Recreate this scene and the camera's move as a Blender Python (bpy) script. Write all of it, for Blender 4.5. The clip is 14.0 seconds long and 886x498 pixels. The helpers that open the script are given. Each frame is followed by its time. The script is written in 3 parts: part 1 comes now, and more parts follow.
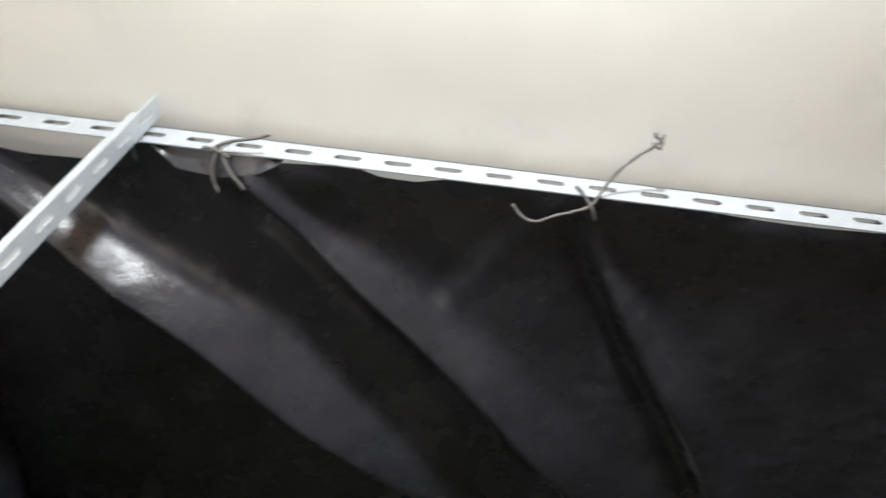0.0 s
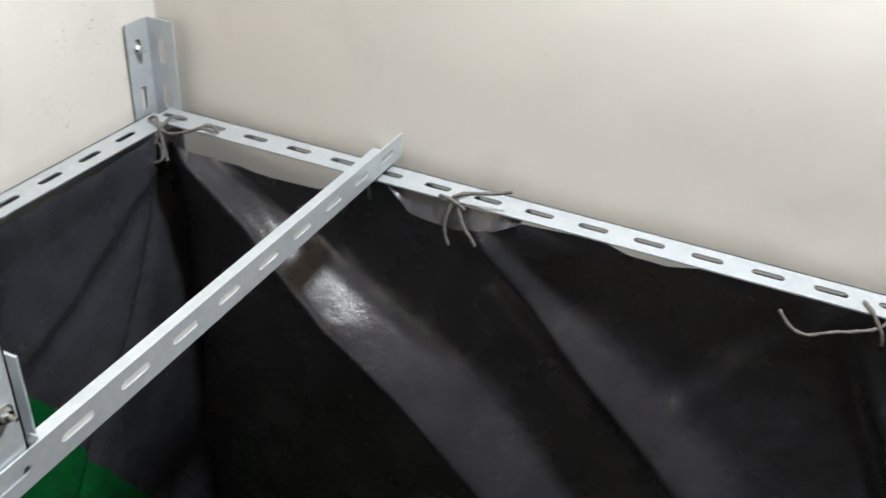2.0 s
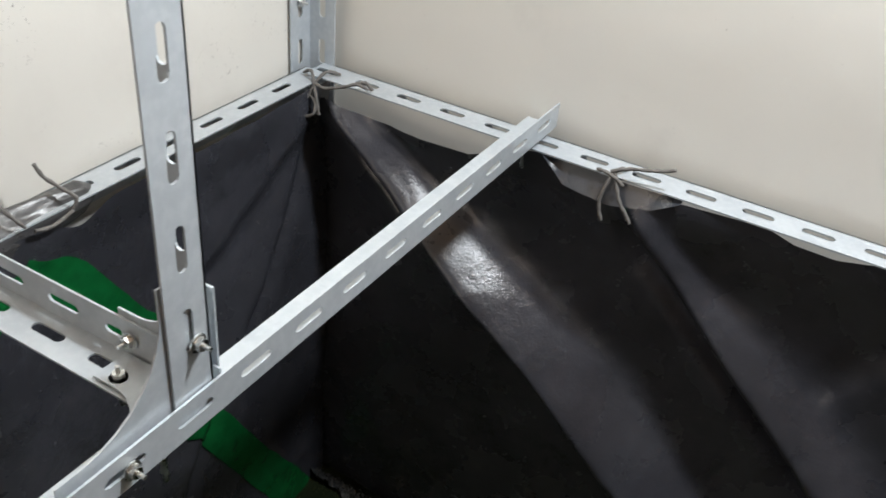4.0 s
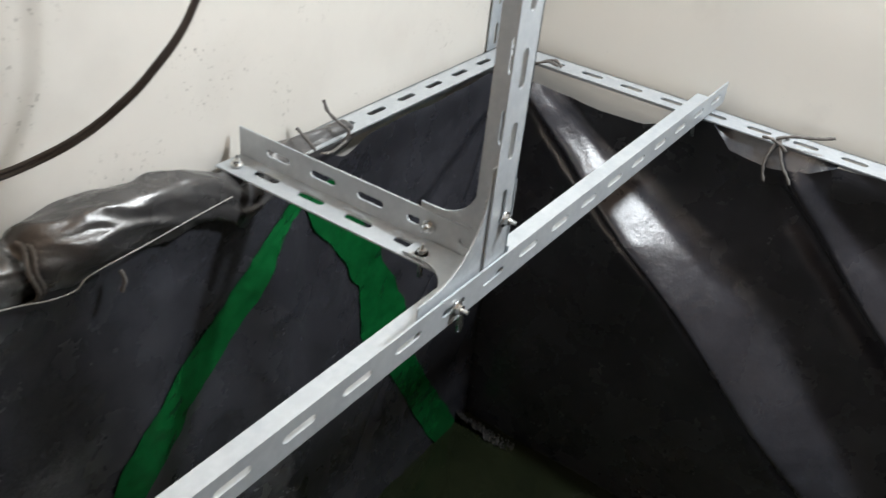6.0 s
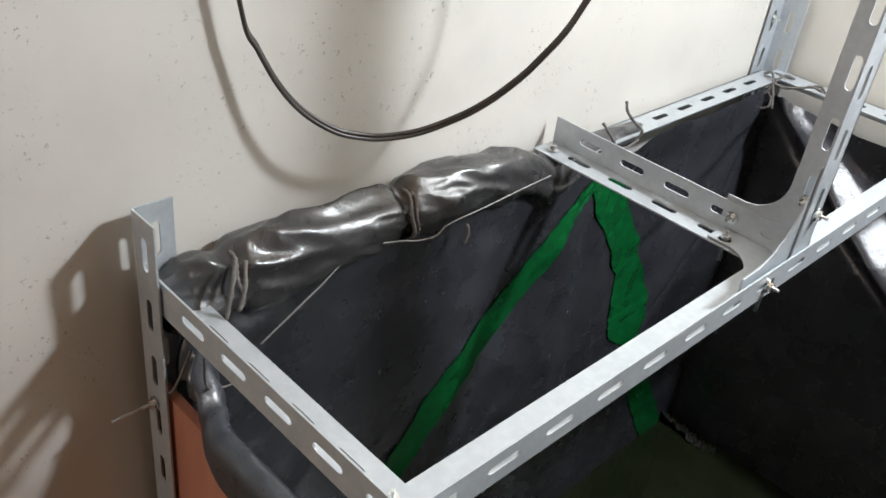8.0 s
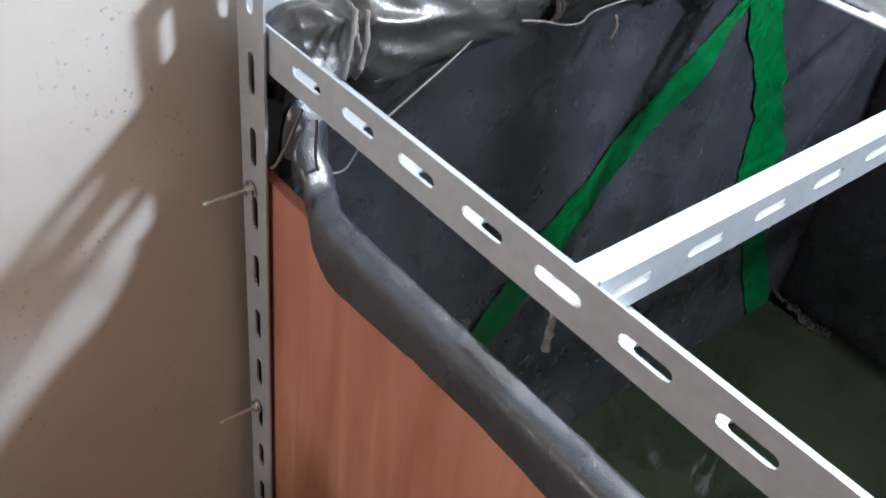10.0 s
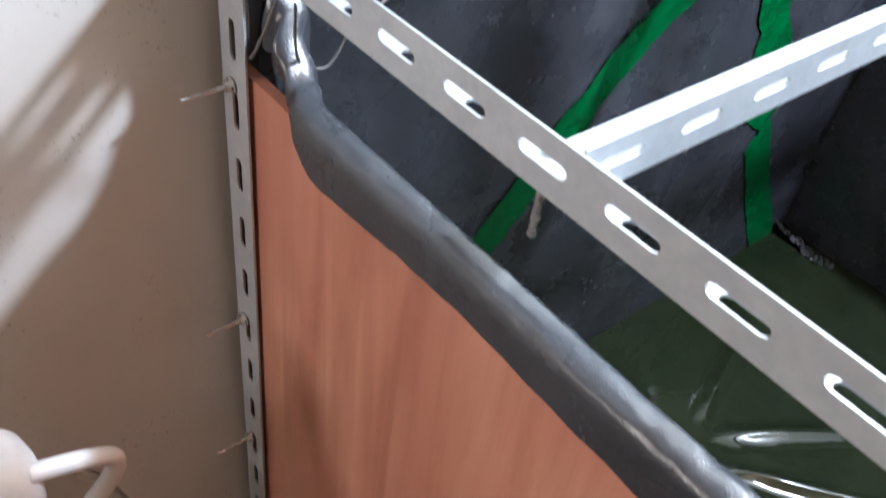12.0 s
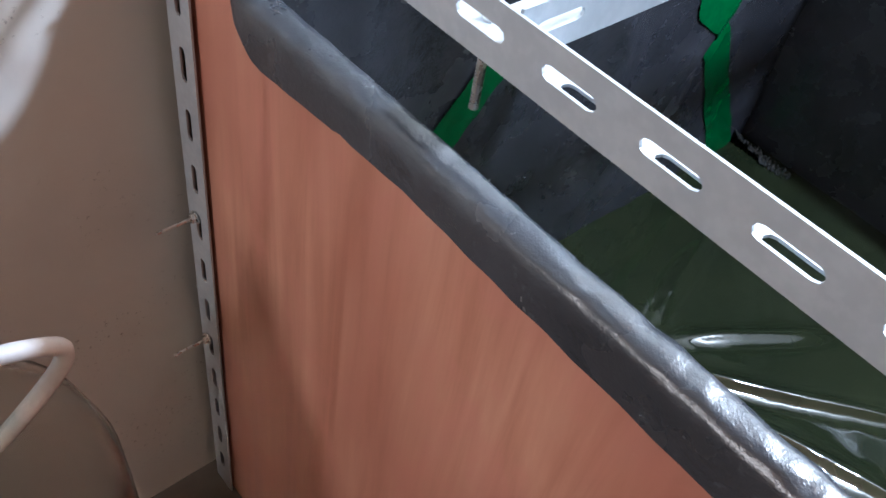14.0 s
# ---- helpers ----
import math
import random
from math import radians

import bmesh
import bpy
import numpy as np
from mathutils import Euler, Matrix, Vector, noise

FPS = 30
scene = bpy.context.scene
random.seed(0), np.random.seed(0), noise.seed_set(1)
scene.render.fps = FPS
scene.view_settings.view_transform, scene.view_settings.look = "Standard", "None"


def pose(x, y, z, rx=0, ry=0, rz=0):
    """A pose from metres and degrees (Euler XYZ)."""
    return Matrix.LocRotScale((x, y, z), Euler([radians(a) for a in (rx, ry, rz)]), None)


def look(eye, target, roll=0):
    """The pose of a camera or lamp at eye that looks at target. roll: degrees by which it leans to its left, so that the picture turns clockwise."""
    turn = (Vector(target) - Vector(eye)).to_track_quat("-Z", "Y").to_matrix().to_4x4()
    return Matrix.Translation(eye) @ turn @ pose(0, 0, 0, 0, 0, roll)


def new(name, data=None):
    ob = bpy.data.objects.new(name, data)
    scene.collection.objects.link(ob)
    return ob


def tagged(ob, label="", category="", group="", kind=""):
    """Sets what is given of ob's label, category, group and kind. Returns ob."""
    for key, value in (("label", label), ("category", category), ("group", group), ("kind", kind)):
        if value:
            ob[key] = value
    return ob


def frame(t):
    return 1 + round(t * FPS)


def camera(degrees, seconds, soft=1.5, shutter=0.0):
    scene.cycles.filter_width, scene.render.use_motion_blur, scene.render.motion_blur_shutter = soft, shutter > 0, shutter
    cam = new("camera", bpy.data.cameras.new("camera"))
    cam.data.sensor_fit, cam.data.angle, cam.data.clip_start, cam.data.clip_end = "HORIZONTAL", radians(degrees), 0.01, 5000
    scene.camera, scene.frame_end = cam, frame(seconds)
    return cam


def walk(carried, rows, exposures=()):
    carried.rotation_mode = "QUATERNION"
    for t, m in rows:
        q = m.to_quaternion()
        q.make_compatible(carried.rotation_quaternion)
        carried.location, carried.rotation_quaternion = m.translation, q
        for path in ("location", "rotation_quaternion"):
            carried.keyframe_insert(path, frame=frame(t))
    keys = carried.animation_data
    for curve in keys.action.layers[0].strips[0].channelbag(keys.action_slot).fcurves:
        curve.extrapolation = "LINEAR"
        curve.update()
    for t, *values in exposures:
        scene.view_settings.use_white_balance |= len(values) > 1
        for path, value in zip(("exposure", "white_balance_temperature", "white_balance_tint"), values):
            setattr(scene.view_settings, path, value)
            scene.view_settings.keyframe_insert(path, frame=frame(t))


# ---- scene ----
cam = camera(53.0, 14.0, shutter=0.5)
PATH = [
    (0, (-0.044, -0.03, 1.662), (-0.191, 1.627, 0.552), 4.5),
    (0.5, (-0.098, -0.036, 1.668), (-0.416, 1.573, 0.524), 4.4),
    (1, (-0.144, -0.109, 1.655), (-0.514, 1.547, 0.597), 5.7),
    (1.5, (-0.145, -0.037, 1.642), (-0.578, 1.612, 0.596), 5.8),
    (2, (-0.111, 0.096, 1.633), (-0.723, 1.667, 0.556), 4.3),
    (4.3, (-0.207, 0.039, 1.59), (-0.992, 1.504, 0.478), 5.3),
    (4.5, (-0.212, -0.005, 1.586), (-1.028, 1.463, 0.499), 5.0),
    (5, (-0.233, -0.093, 1.595), (-1.092, 1.348, 0.505), 5.5),
    (5.5, (-0.232, -0.171, 1.599), (-1.106, 1.262, 0.513), 5.9),
    (6, (-0.235, -0.264, 1.6), (-1.114, 1.167, 0.514), 6.6),
    (6.5, (-0.241, -0.37, 1.608), (-1.137, 1.054, 0.528), 7.6),
    (7, (-0.264, -0.457, 1.61), (-1.213, 0.929, 0.525), 8.0),
    (7.5, (-0.288, -0.521, 1.615), (-1.357, 0.772, 0.526), 7.5),
    (8, (-0.29, -0.538, 1.617), (-1.421, 0.708, 0.536), 7.5),
    (8.5, (-0.285, -0.533, 1.6), (-1.43, 0.698, 0.517), 7.4),
    (9, (-0.319, -0.55, 1.545), (-1.473, 0.654, 0.443), 7.7),
    (9.2, (-0.344, -0.553, 1.504), (-1.492, 0.614, 0.355), 7.9),
    (11.3, (-0.39, -0.508, 1.387), (-1.479, 0.55, 0.085), 8.6),
    (11.5, (-0.386, -0.507, 1.386), (-1.474, 0.547, 0.08), 8.5),
    (12, (-0.359, -0.529, 1.364), (-1.413, 0.509, 0.018), 8.6),
    (12.5, (-0.319, -0.539, 1.351), (-1.297, 0.486, -0.061), 9.4),
    (13, (-0.316, -0.526, 1.345), (-1.249, 0.498, -0.098), 9.8),
    (13.5, (-0.32, -0.523, 1.345), (-1.24, 0.503, -0.104), 10.2),
    (14, (-0.329, -0.527, 1.339), (-1.241, 0.502, -0.113), 10.9),
]
EXPOSURES = [(0.0, 0.4, 6400, 10), (0.5, 0.42, 6350, 10), (0.95, 0.08, 6400, 10), (1.5, 0.0, 6400, 10), (5.0, -0.05, 6350, 10), (6.2, 0.1, 6350, 10), (6.9, 0.42, 6300, 10), (7.5, 0.35, 6250, 10), (8.5, 0.3, 6200, 10), (9.0, 0.95, 5950, 10), (11.5, 1.3, 5500, 10), (12.0, 1.55, 5450, 10), (12.6, 1.4, 5300, 10), (14.0, 1.35, 5150, 10)]
walk(cam, [(t, look(eye, target, roll)) for t, eye, target, roll in PATH], EXPOSURES)

# ---- light ----
world = bpy.data.worlds.new("world")
scene.world = world
world.use_nodes = True
world.node_tree.nodes["Background"].inputs[0].default_value = (0.9, 0.95, 1.0, 1)
world.node_tree.nodes["Background"].inputs[1].default_value = 0.02

# ceiling bulb, above the view
lamp = new("bulb_light", bpy.data.lights.new("bulb_light", "POINT"))
lamp.data.energy, lamp.data.shadow_soft_size, lamp.data.color = 70.0, 0.06, (0.93, 0.975, 1.0)
lamp.matrix_world = pose(-0.08, 0.90, 2.10)

# added warm area fill for the south-facing sides, set in an unseen opening
south_fill = new("south_fill", bpy.data.lights.new("south_fill", "AREA"))
south_fill.data.shape, south_fill.data.size, south_fill.data.size_y = "RECTANGLE", 0.62, 1.1
south_fill.data.energy, south_fill.data.color = 16.0, (1.0, 0.84, 0.70)
south_fill.matrix_world = pose(-0.68, -3.38, 2.05, 90, 0, 0)

# ---- materials ----


class Mat:
    """A node material with a principled shader; noise helpers feed its colour, roughness and bump."""

    def __init__(self, name, color, rough=0.5, metal=0.0, spec=0.5):
        self.m = bpy.data.materials.new(name)
        self.m.use_nodes = True
        self.t = self.m.node_tree
        self.p = self.t.nodes["Principled BSDF"]
        self.p.inputs["Base Color"].default_value = (*color, 1)
        self.p.inputs["Roughness"].default_value = rough
        self.p.inputs["Metallic"].default_value = metal
        self.p.inputs["Specular IOR Level"].default_value = spec
        self.c = self.t.nodes.new("ShaderNodeTexCoord").outputs["Object"]
        self.height = None

    def node(self, kind, **inputs):
        n = self.t.nodes.new(kind)
        for key, value in inputs.items():
            n.inputs[key.replace("_", " ")].default_value = value
        return n

    def noise(self, scale, detail=4, rough=0.55, stretch=(1, 1, 1), distort=0.0):
        mp = self.node("ShaderNodeMapping", Scale=stretch)
        self.t.links.new(self.c, mp.inputs[0])
        n = self.node("ShaderNodeTexNoise", Scale=scale, Detail=detail, Roughness=rough, Distortion=distort)
        self.t.links.new(mp.outputs[0], n.inputs["Vector"])
        return n.outputs["Fac"]

    def ramp(self, fac, stops):
        r = self.t.nodes.new("ShaderNodeValToRGB")
        e = r.color_ramp.elements
        while len(e) < len(stops):
            e.new(0.5)
        for el, (at, col) in zip(e, stops):
            el.position = at
            el.color = (*col, 1) if isinstance(col, tuple) else (col, col, col, 1)
        self.t.links.new(fac, r.inputs[0])
        return r.outputs[0]

    def mix(self, fac, a, b, mode="MIX"):
        n = self.t.nodes.new("ShaderNodeMix")
        n.data_type, n.blend_type = "RGBA", mode
        for src, k in ((fac, 0), (a, 6), (b, 7)):
            if isinstance(src, (int, float)):
                n.inputs[k].default_value = src
            elif isinstance(src, tuple):
                n.inputs[k].default_value = (*src, 1)
            else:
                self.t.links.new(src, n.inputs[k])
        return n.outputs[2]

    def color(self, sock):
        self.t.links.new(sock, self.p.inputs["Base Color"])

    def rough(self, fac, lo, hi):
        self.t.links.new(self.ramp(fac, [(0.3, lo), (0.7, hi)]), self.p.inputs["Roughness"])

    def bump(self, fac, strength, dist):
        b = self.node("ShaderNodeBump", Strength=strength, Distance=dist)
        self.t.links.new(fac, b.inputs["Height"])
        if self.height:
            self.t.links.new(self.height, b.inputs["Normal"])
        self.height = b.outputs[0]
        self.t.links.new(self.height, self.p.inputs["Normal"])


def plaster(name, stain, dots, tone=1.0):
    k = Mat(name, (0.76, 0.74, 0.69), 0.75, spec=0.3)
    big, mid, spot, where = k.noise(1.3, 3), k.noise(7, 5), k.noise(130, 3, 0.75), k.noise(6, 2)
    base = k.mix(k.ramp(big, [(0.35, 0.0), (0.7, 1.0)]), tuple(tone * c for c in (0.78, 0.755, 0.70)), tuple(tone * c for c in (0.72, 0.695, 0.64)))
    base = k.mix(k.ramp(mid, [(stain, 0.0), (stain + 0.2, 0.5)]), base, (0.60, 0.575, 0.53))
    speck = k.mix(k.ramp(where, [(0.5, 0.0), (0.62, 1.0)]), (0.0, 0.0, 0.0), k.ramp(spot, [(dots, 0.0), (dots + 0.06, 0.7)]))
    base = k.mix(speck, base, (0.22, 0.20, 0.18))
    k.color(base)
    k.bump(k.noise(6, 3), 0.3, 0.010)
    k.bump(k.noise(160, 3), 0.12, 0.001)
    return k.m


def steel():
    k = Mat("galvanised_steel", (0.56, 0.6, 0.62), 0.42, 0.35)
    n, spangle = k.noise(30, 4), k.noise(120, 2, 0.5)
    base = k.ramp(n, [(0.3, (0.47, 0.51, 0.545)), (0.7, (0.54, 0.58, 0.61))])
    k.color(k.mix(k.ramp(spangle, [(0.45, 0.0), (0.65, 0.35)]), base, (0.60, 0.63, 0.66)))
    k.rough(k.noise(14, 4), 0.36, 0.52)
    k.bump(k.noise(420, 2), 0.08, 0.0004)
    return k.m


def zinc():
    k = Mat("zinc_plated_steel", (0.75, 0.75, 0.73), 0.25, 1.0)
    k.rough(k.noise(120, 3), 0.18, 0.38)
    return k.m


def tarp(name, color, rlo, rhi):
    k = Mat(name, color, 0.4, spec=1.0)
    dust = k.noise(5, 6, 0.65)
    lighter = tuple(c * 2.2 + 0.006 for c in color)
    fine = k.noise(60, 4, 0.7, (1, 1, 1))
    c1 = k.mix(k.ramp(dust, [(0.42, 0.0), (0.72, 0.6)]), color, lighter)
    k.color(k.mix(k.ramp(fine, [(0.62, 0.0), (0.75, 0.25)]), c1, tuple(c * 4 + 0.015 for c in color)))
    k.rough(k.noise(9, 5, 0.6), rlo, rhi)
    # woven threads
    wa = k.node("ShaderNodeTexWave", Scale=190.0, Distortion=0.4)
    wa.bands_direction = "Z"
    wb = k.node("ShaderNodeTexWave", Scale=190.0, Distortion=0.4)
    wb.bands_direction = "DIAGONAL"
    for w in (wa, wb):
        k.t.links.new(k.c, w.inputs["Vector"])
    k.bump(k.noise(18, 4, 0.55, distort=0.5), 0.22, 0.006)
    k.bump(k.noise(75, 4, 0.65), 0.22, 0.0022)
    k.bump(k.noise(260, 3, 0.75), 0.55, 0.0007)
    k.bump(wa.outputs["Fac"], 0.05, 0.0004)
    k.bump(wb.outputs["Fac"], 0.05, 0.0004)
    return k.m


def plywood():
    k = Mat("orange_stained_plywood", (0.55, 0.2, 0.09), 0.5)
    grain = k.noise(3.2, 6, 0.6, (9, 9, 0.7), 0.4)
    big = k.noise(3.0, 3, 0.5, (1.5, 1.5, 0.8))
    blot = k.noise(11, 5, 0.65, (1.6, 1.6, 0.8), 0.5)
    c1 = k.ramp(grain, [(0.32, (0.43, 0.175, 0.105)), (0.52, (0.58, 0.275, 0.180)), (0.72, (0.68, 0.36, 0.24))])
    c1 = k.mix(k.ramp(blot, [(0.45, 0.0), (0.65, 0.5)]), c1, (0.62, 0.25, 0.19))
    k.color(k.mix(k.ramp(big, [(0.38, 0.0), (0.66, 0.65)]), c1, (0.44, 0.165, 0.11)))
    k.rough(grain, 0.42, 0.6)
    k.bump(grain, 0.12, 0.002)
    return k.m


def concrete():
    k = Mat("worn_cement_floor", (0.22, 0.2, 0.17), 0.7)
    n = k.noise(5, 7, 0.6)
    k.color(k.ramp(n, [(0.3, (0.085, 0.068, 0.052)), (0.7, (0.17, 0.14, 0.11))]))
    k.bump(k.noise(70, 4), 0.3, 0.003)
    return k.m


def murky():
    k = Mat("murky_water", (0.018, 0.022, 0.010), 0.06, spec=0.5)
    n = k.noise(3.5, 5, 0.6)
    k.color(k.ramp(n, [(0.3, (0.008, 0.012, 0.006)), (0.7, (0.022, 0.027, 0.013))]))
    k.bump(k.noise(14, 3, 0.5, distort=0.5), 0.08, 0.006)
    return k.m


def plain(name, color, rough, metal=0.0, bump=0.0, scale=60):
    k = Mat(name, color, rough, metal)
    n = k.noise(scale, 4)
    k.color(k.ramp(n, [(0.3, tuple(c * 0.8 for c in color)), (0.7, tuple(min(1, c * 1.18) for c in color))]))
    if bump:
        k.bump(n, 0.4, bump)
    return k.m


def clear_plastic():
    k = Mat("clear_plastic", (0.95, 0.965, 0.95), 0.1)
    k.p.inputs["Transmission Weight"].default_value = 1.0
    k.p.inputs["IOR"].default_value = 1.12
    k.rough(k.noise(20, 3), 0.05, 0.16)
    return k.m


# unseen walls and ceiling get this tan to warm the bounced light
BOUNCE_TAN = plain("bounce_tan", (0.30, 0.19, 0.11), 0.8, scale=8)
WALL, WALL_STAINED = plaster("cream_plaster", 0.58, 0.70), plaster("stained_cream_plaster", 0.46, 0.615, 0.90)
STEEL, ZINC, PLY, FLOOR, WATER = steel(), zinc(), plywood(), concrete(), murky()
TARP = tarp("black_woven_tarpaulin", (0.032, 0.033, 0.040), 0.17, 0.36)
HEM = tarp("dusty_folded_tarpaulin", (0.040, 0.043, 0.051), 0.19, 0.35)
ROLL = tarp("rolled_tarpaulin_edge", (0.042, 0.041, 0.042), 0.20, 0.36)
GLINT = plain("glossy_glint_black", (0.03, 0.032, 0.032), 0.08, bump=0.006, scale=60)
TAPE = plain("green_vinyl_tape", (0.005, 0.105, 0.026), 0.25, bump=0.002, scale=45)
STRING = plain("grey_jute_string", (0.15, 0.14, 0.13), 0.85, bump=0.001, scale=400)
CABLE = plain("dark_pvc_cable", (0.06, 0.052, 0.047), 0.35)
WHITE = plain("white_plastic", (0.82, 0.82, 0.82), 0.4, scale=20)
CLEAR = clear_plastic()

# ---- mesh helpers ----


def part(name, bm, material, parent=None, label="", smooth=False):
    """Links a bmesh, or (verts, faces), as one mesh object, under a parent if one is given."""
    me = bpy.data.meshes.new(name)
    if isinstance(bm, tuple):
        me.from_pydata(bm[0], [], bm[1])
    else:
        bm.to_mesh(me)
        bm.free()
    me.materials.append(material)
    if smooth:
        me.polygons.foreach_set("use_smooth", [True] * len(me.polygons))
    me.update()
    ob = new(name, me)
    ob.parent = parent
    return tagged(ob, label)


def thing(name, label, category, at=(0, 0, 0), group="", kind=""):
    ob = new(name)
    ob.empty_display_size = 0.05
    return tagged(ob, label, category, group, kind)


def box(bm, lo, hi, bevel=0.0):
    r = bmesh.ops.create_cube(bm, size=1.0, matrix=Matrix.LocRotScale(
        [(a + b) / 2 for a, b in zip(lo, hi)], None, [b - a for a, b in zip(lo, hi)]))
    if bevel:
        edges = {e for v in r["verts"] for e in v.link_edges}
        bmesh.ops.bevel(bm, geom=list(edges), offset=bevel, segments=2, affect="EDGES", profile=0.7)
    return bm


def grid(f, nu, nv):
    """Verts and faces of the sheet f(u, v), u and v from 0 to 1."""
    verts = [f(i / nu, j / nv) for j in range(nv + 1) for i in range(nu + 1)]
    w = nu + 1
    faces = [(j * w + i, j * w + i + 1, (j + 1) * w + i + 1, (j + 1) * w + i) for j in range(nv) for i in range(nu)]
    return verts, faces


def bezier_tube(name, points, radius, material, parent=None, label="", twist=0.0, seg=8, sub=10):
    """A tube through the points (a smooth spline), with a slight lay as of twisted yarn where twist is given."""
    pts = [Vector(p) for p in points]
    path = []
    for i in range(len(pts) - 1):
        a, b = pts[max(i - 1, 0)], pts[i]
        c, d = pts[i + 1], pts[min(i + 2, len(pts) - 1)]
        for k in range(sub):
            t = k / sub
            path.append(0.5 * ((2 * b) + (c - a) * t + (2 * a - 5 * b + 4 * c - d) * t * t + (3 * b - a - 3 * c + d) * t ** 3))
    path.append(pts[-1])
    verts, faces = [], []
    up = Vector((0.31, 0.2, 0.93))
    for i, p in enumerate(path):
        way = (path[min(i + 1, len(path) - 1)] - path[max(i - 1, 0)]).normalized()
        s = way.cross(up).normalized()
        u = s.cross(way)
        up = u
        for k in range(seg):
            a = 2 * math.pi * k / seg
            r = radius * (1 + twist * math.cos(2 * a + i * 0.9))
            verts.append(p + r * (math.cos(a) * s + math.sin(a) * u))
    for i in range(len(path) - 1):
        for k in range(seg):
            a, b = i * seg + k, i * seg + (k + 1) % seg
            faces.append((a, b, b + seg, a + seg))
    faces.append(tuple(range(seg))[::-1])
    n = (len(path) - 1) * seg
    faces.append(tuple(range(n, n + seg)))
    return part(name, ([tuple(v) for v in verts], faces), material, parent, label, True)


def smooth(a, b, x):
    t = min(1.0, max(0.0, (x - a) / (b - a)))
    return t * t * (3 - 2 * t)


def lerp(x, stops):
    """Piecewise linear through (x, y) stops."""
    if x <= stops[0][0]:
        return stops[0][1]
    for (a, p), (b, q) in zip(stops, stops[1:]):
        if x <= b:
            return p + (q - p) * (x - a) / (b - a)
    return stops[-1][1]


# ---- the rack's slotted angle bars ----
F, TH, PITCH, SLOT, SLOT_W = 0.0425, 0.0022, 0.0742, 0.0405, 0.0105
H = 1.045  # height of the flat flanges
X_BEAM, Y_BRACE, Y_FRONT = -0.594, 0.465, -0.203
NY = 0.022  # the north side lies this much further
X_POST, Y_POST = X_BEAM - 0.0035, Y_BRACE - 0.0125


def flange(verts, faces, start, end, phase, place, slotted=True, pitch=PITCH):
    """One slotted flange from start to end along its bar: a plate F wide with stadium slots at phase + n * pitch.
    place(a, w, d) gives the point at a along, w across and d deep."""
    cells = []
    n = math.floor((start - phase) / pitch + 0.5)
    a = start
    while a < end - 1e-6:
        b = min(phase + (n + 0.5) * pitch, end)
        if b > a + 1e-6:
            cells.append((a, b, phase + n * pitch))
        a, n = max(a, b), n + 1
    half, r = SLOT / 2, SLOT_W / 2
    for a, b, mid in cells:
        i = len(verts)
        ring = []
        if slotted and mid - half - 0.003 > a and mid + half + 0.003 < b:
            for k in range(5):
                t = -math.pi / 2 + math.pi * k / 4
                ring.append((mid + half - r + r * math.cos(t), F * 0.5 + r * math.sin(t)))
            for k in range(5):
                t = math.pi / 2 + math.pi * k / 4
                ring.append((mid - half + r + r * math.cos(t), F * 0.5 + r * math.sin(t)))
            outer = [(mid + half, 0), (b, 0), (b, F * 0.5), (b, F), (mid + half, F), (mid - half, F), (a, F), (a, F * 0.5), (a, 0), (mid - half, 0)]
            for d in (0, TH):
                verts.extend(place(x, y, d) for x, y in ring)
                verts.extend(place(x, y, d) for x, y in outer)
            m = 10
            for k in range(m):
                q = (k + 1) % m
                faces.append((i + k, i + q, i + m + q, i + m + k))
                faces.append((i + 2 * m + q, i + 2 * m + k, i + 3 * m + k, i + 3 * m + q))
                faces.append((i + q, i + k, i + 2 * m + k, i + 2 * m + q))
                faces.append((i + m + k, i + m + q, i + 3 * m + q, i + 3 * m + k))
        else:
            for d in (0, TH):
                verts.extend(place(x, y, d) for x, y in ((a, 0), (b, 0), (b, F), (a, F)))
            faces.extend(tuple(i + k for k in f) for f in ((0, 1, 2, 3), (7, 6, 5, 4), (0, 4, 5, 1), (1, 5, 6, 2), (2, 6, 7, 3), (3, 7, 4, 0)))


def angle_bar(name, start, end, phase, one, two, parent, label="", slotted=True, pitch=PITCH):
    """An L-shaped bar: two flanges, each a place(a, w, d) function, that meet at w = 0."""
    verts, faces = [], []
    flange(verts, faces, start, end, phase, one, True, pitch)
    flange(verts, faces, start, end, phase, two, slotted, pitch)
    ob = part(name, (verts, faces), STEEL, parent, label)
    bm = bmesh.new()
    bm.from_mesh(ob.data)
    bmesh.ops.remove_doubles(bm, verts=bm.verts, dist=0.0002)
    bm.to_mesh(ob.data)
    bm.free()
    return ob


def gusset(name, size, r, place, parent, w=0.038):
    """A corner plate: two legs F wide and size long, with a round inner corner; place(a, b, d)."""
    pts = [(0, 0), (size, 0), (size, w), (w + r, w)]
    pts += [(w + r - r * math.sin(t), w + r - r * math.cos(t)) for t in [math.pi / 2 * k / 8 for k in range(1, 8)]]
    pts += [(w, w + r), (w, size), (0, size)]
    verts = [place(a, b, 0) for a, b in pts] + [place(a, b, 0.002) for a, b in pts]
    n = len(pts)
    faces = [tuple(range(n)), tuple(range(2 * n - 1, n - 1, -1))] + [(k, (k + 1) % n, n + (k + 1) % n, n + k) for k in range(n)]
    return part(name, (verts, faces), STEEL, parent)


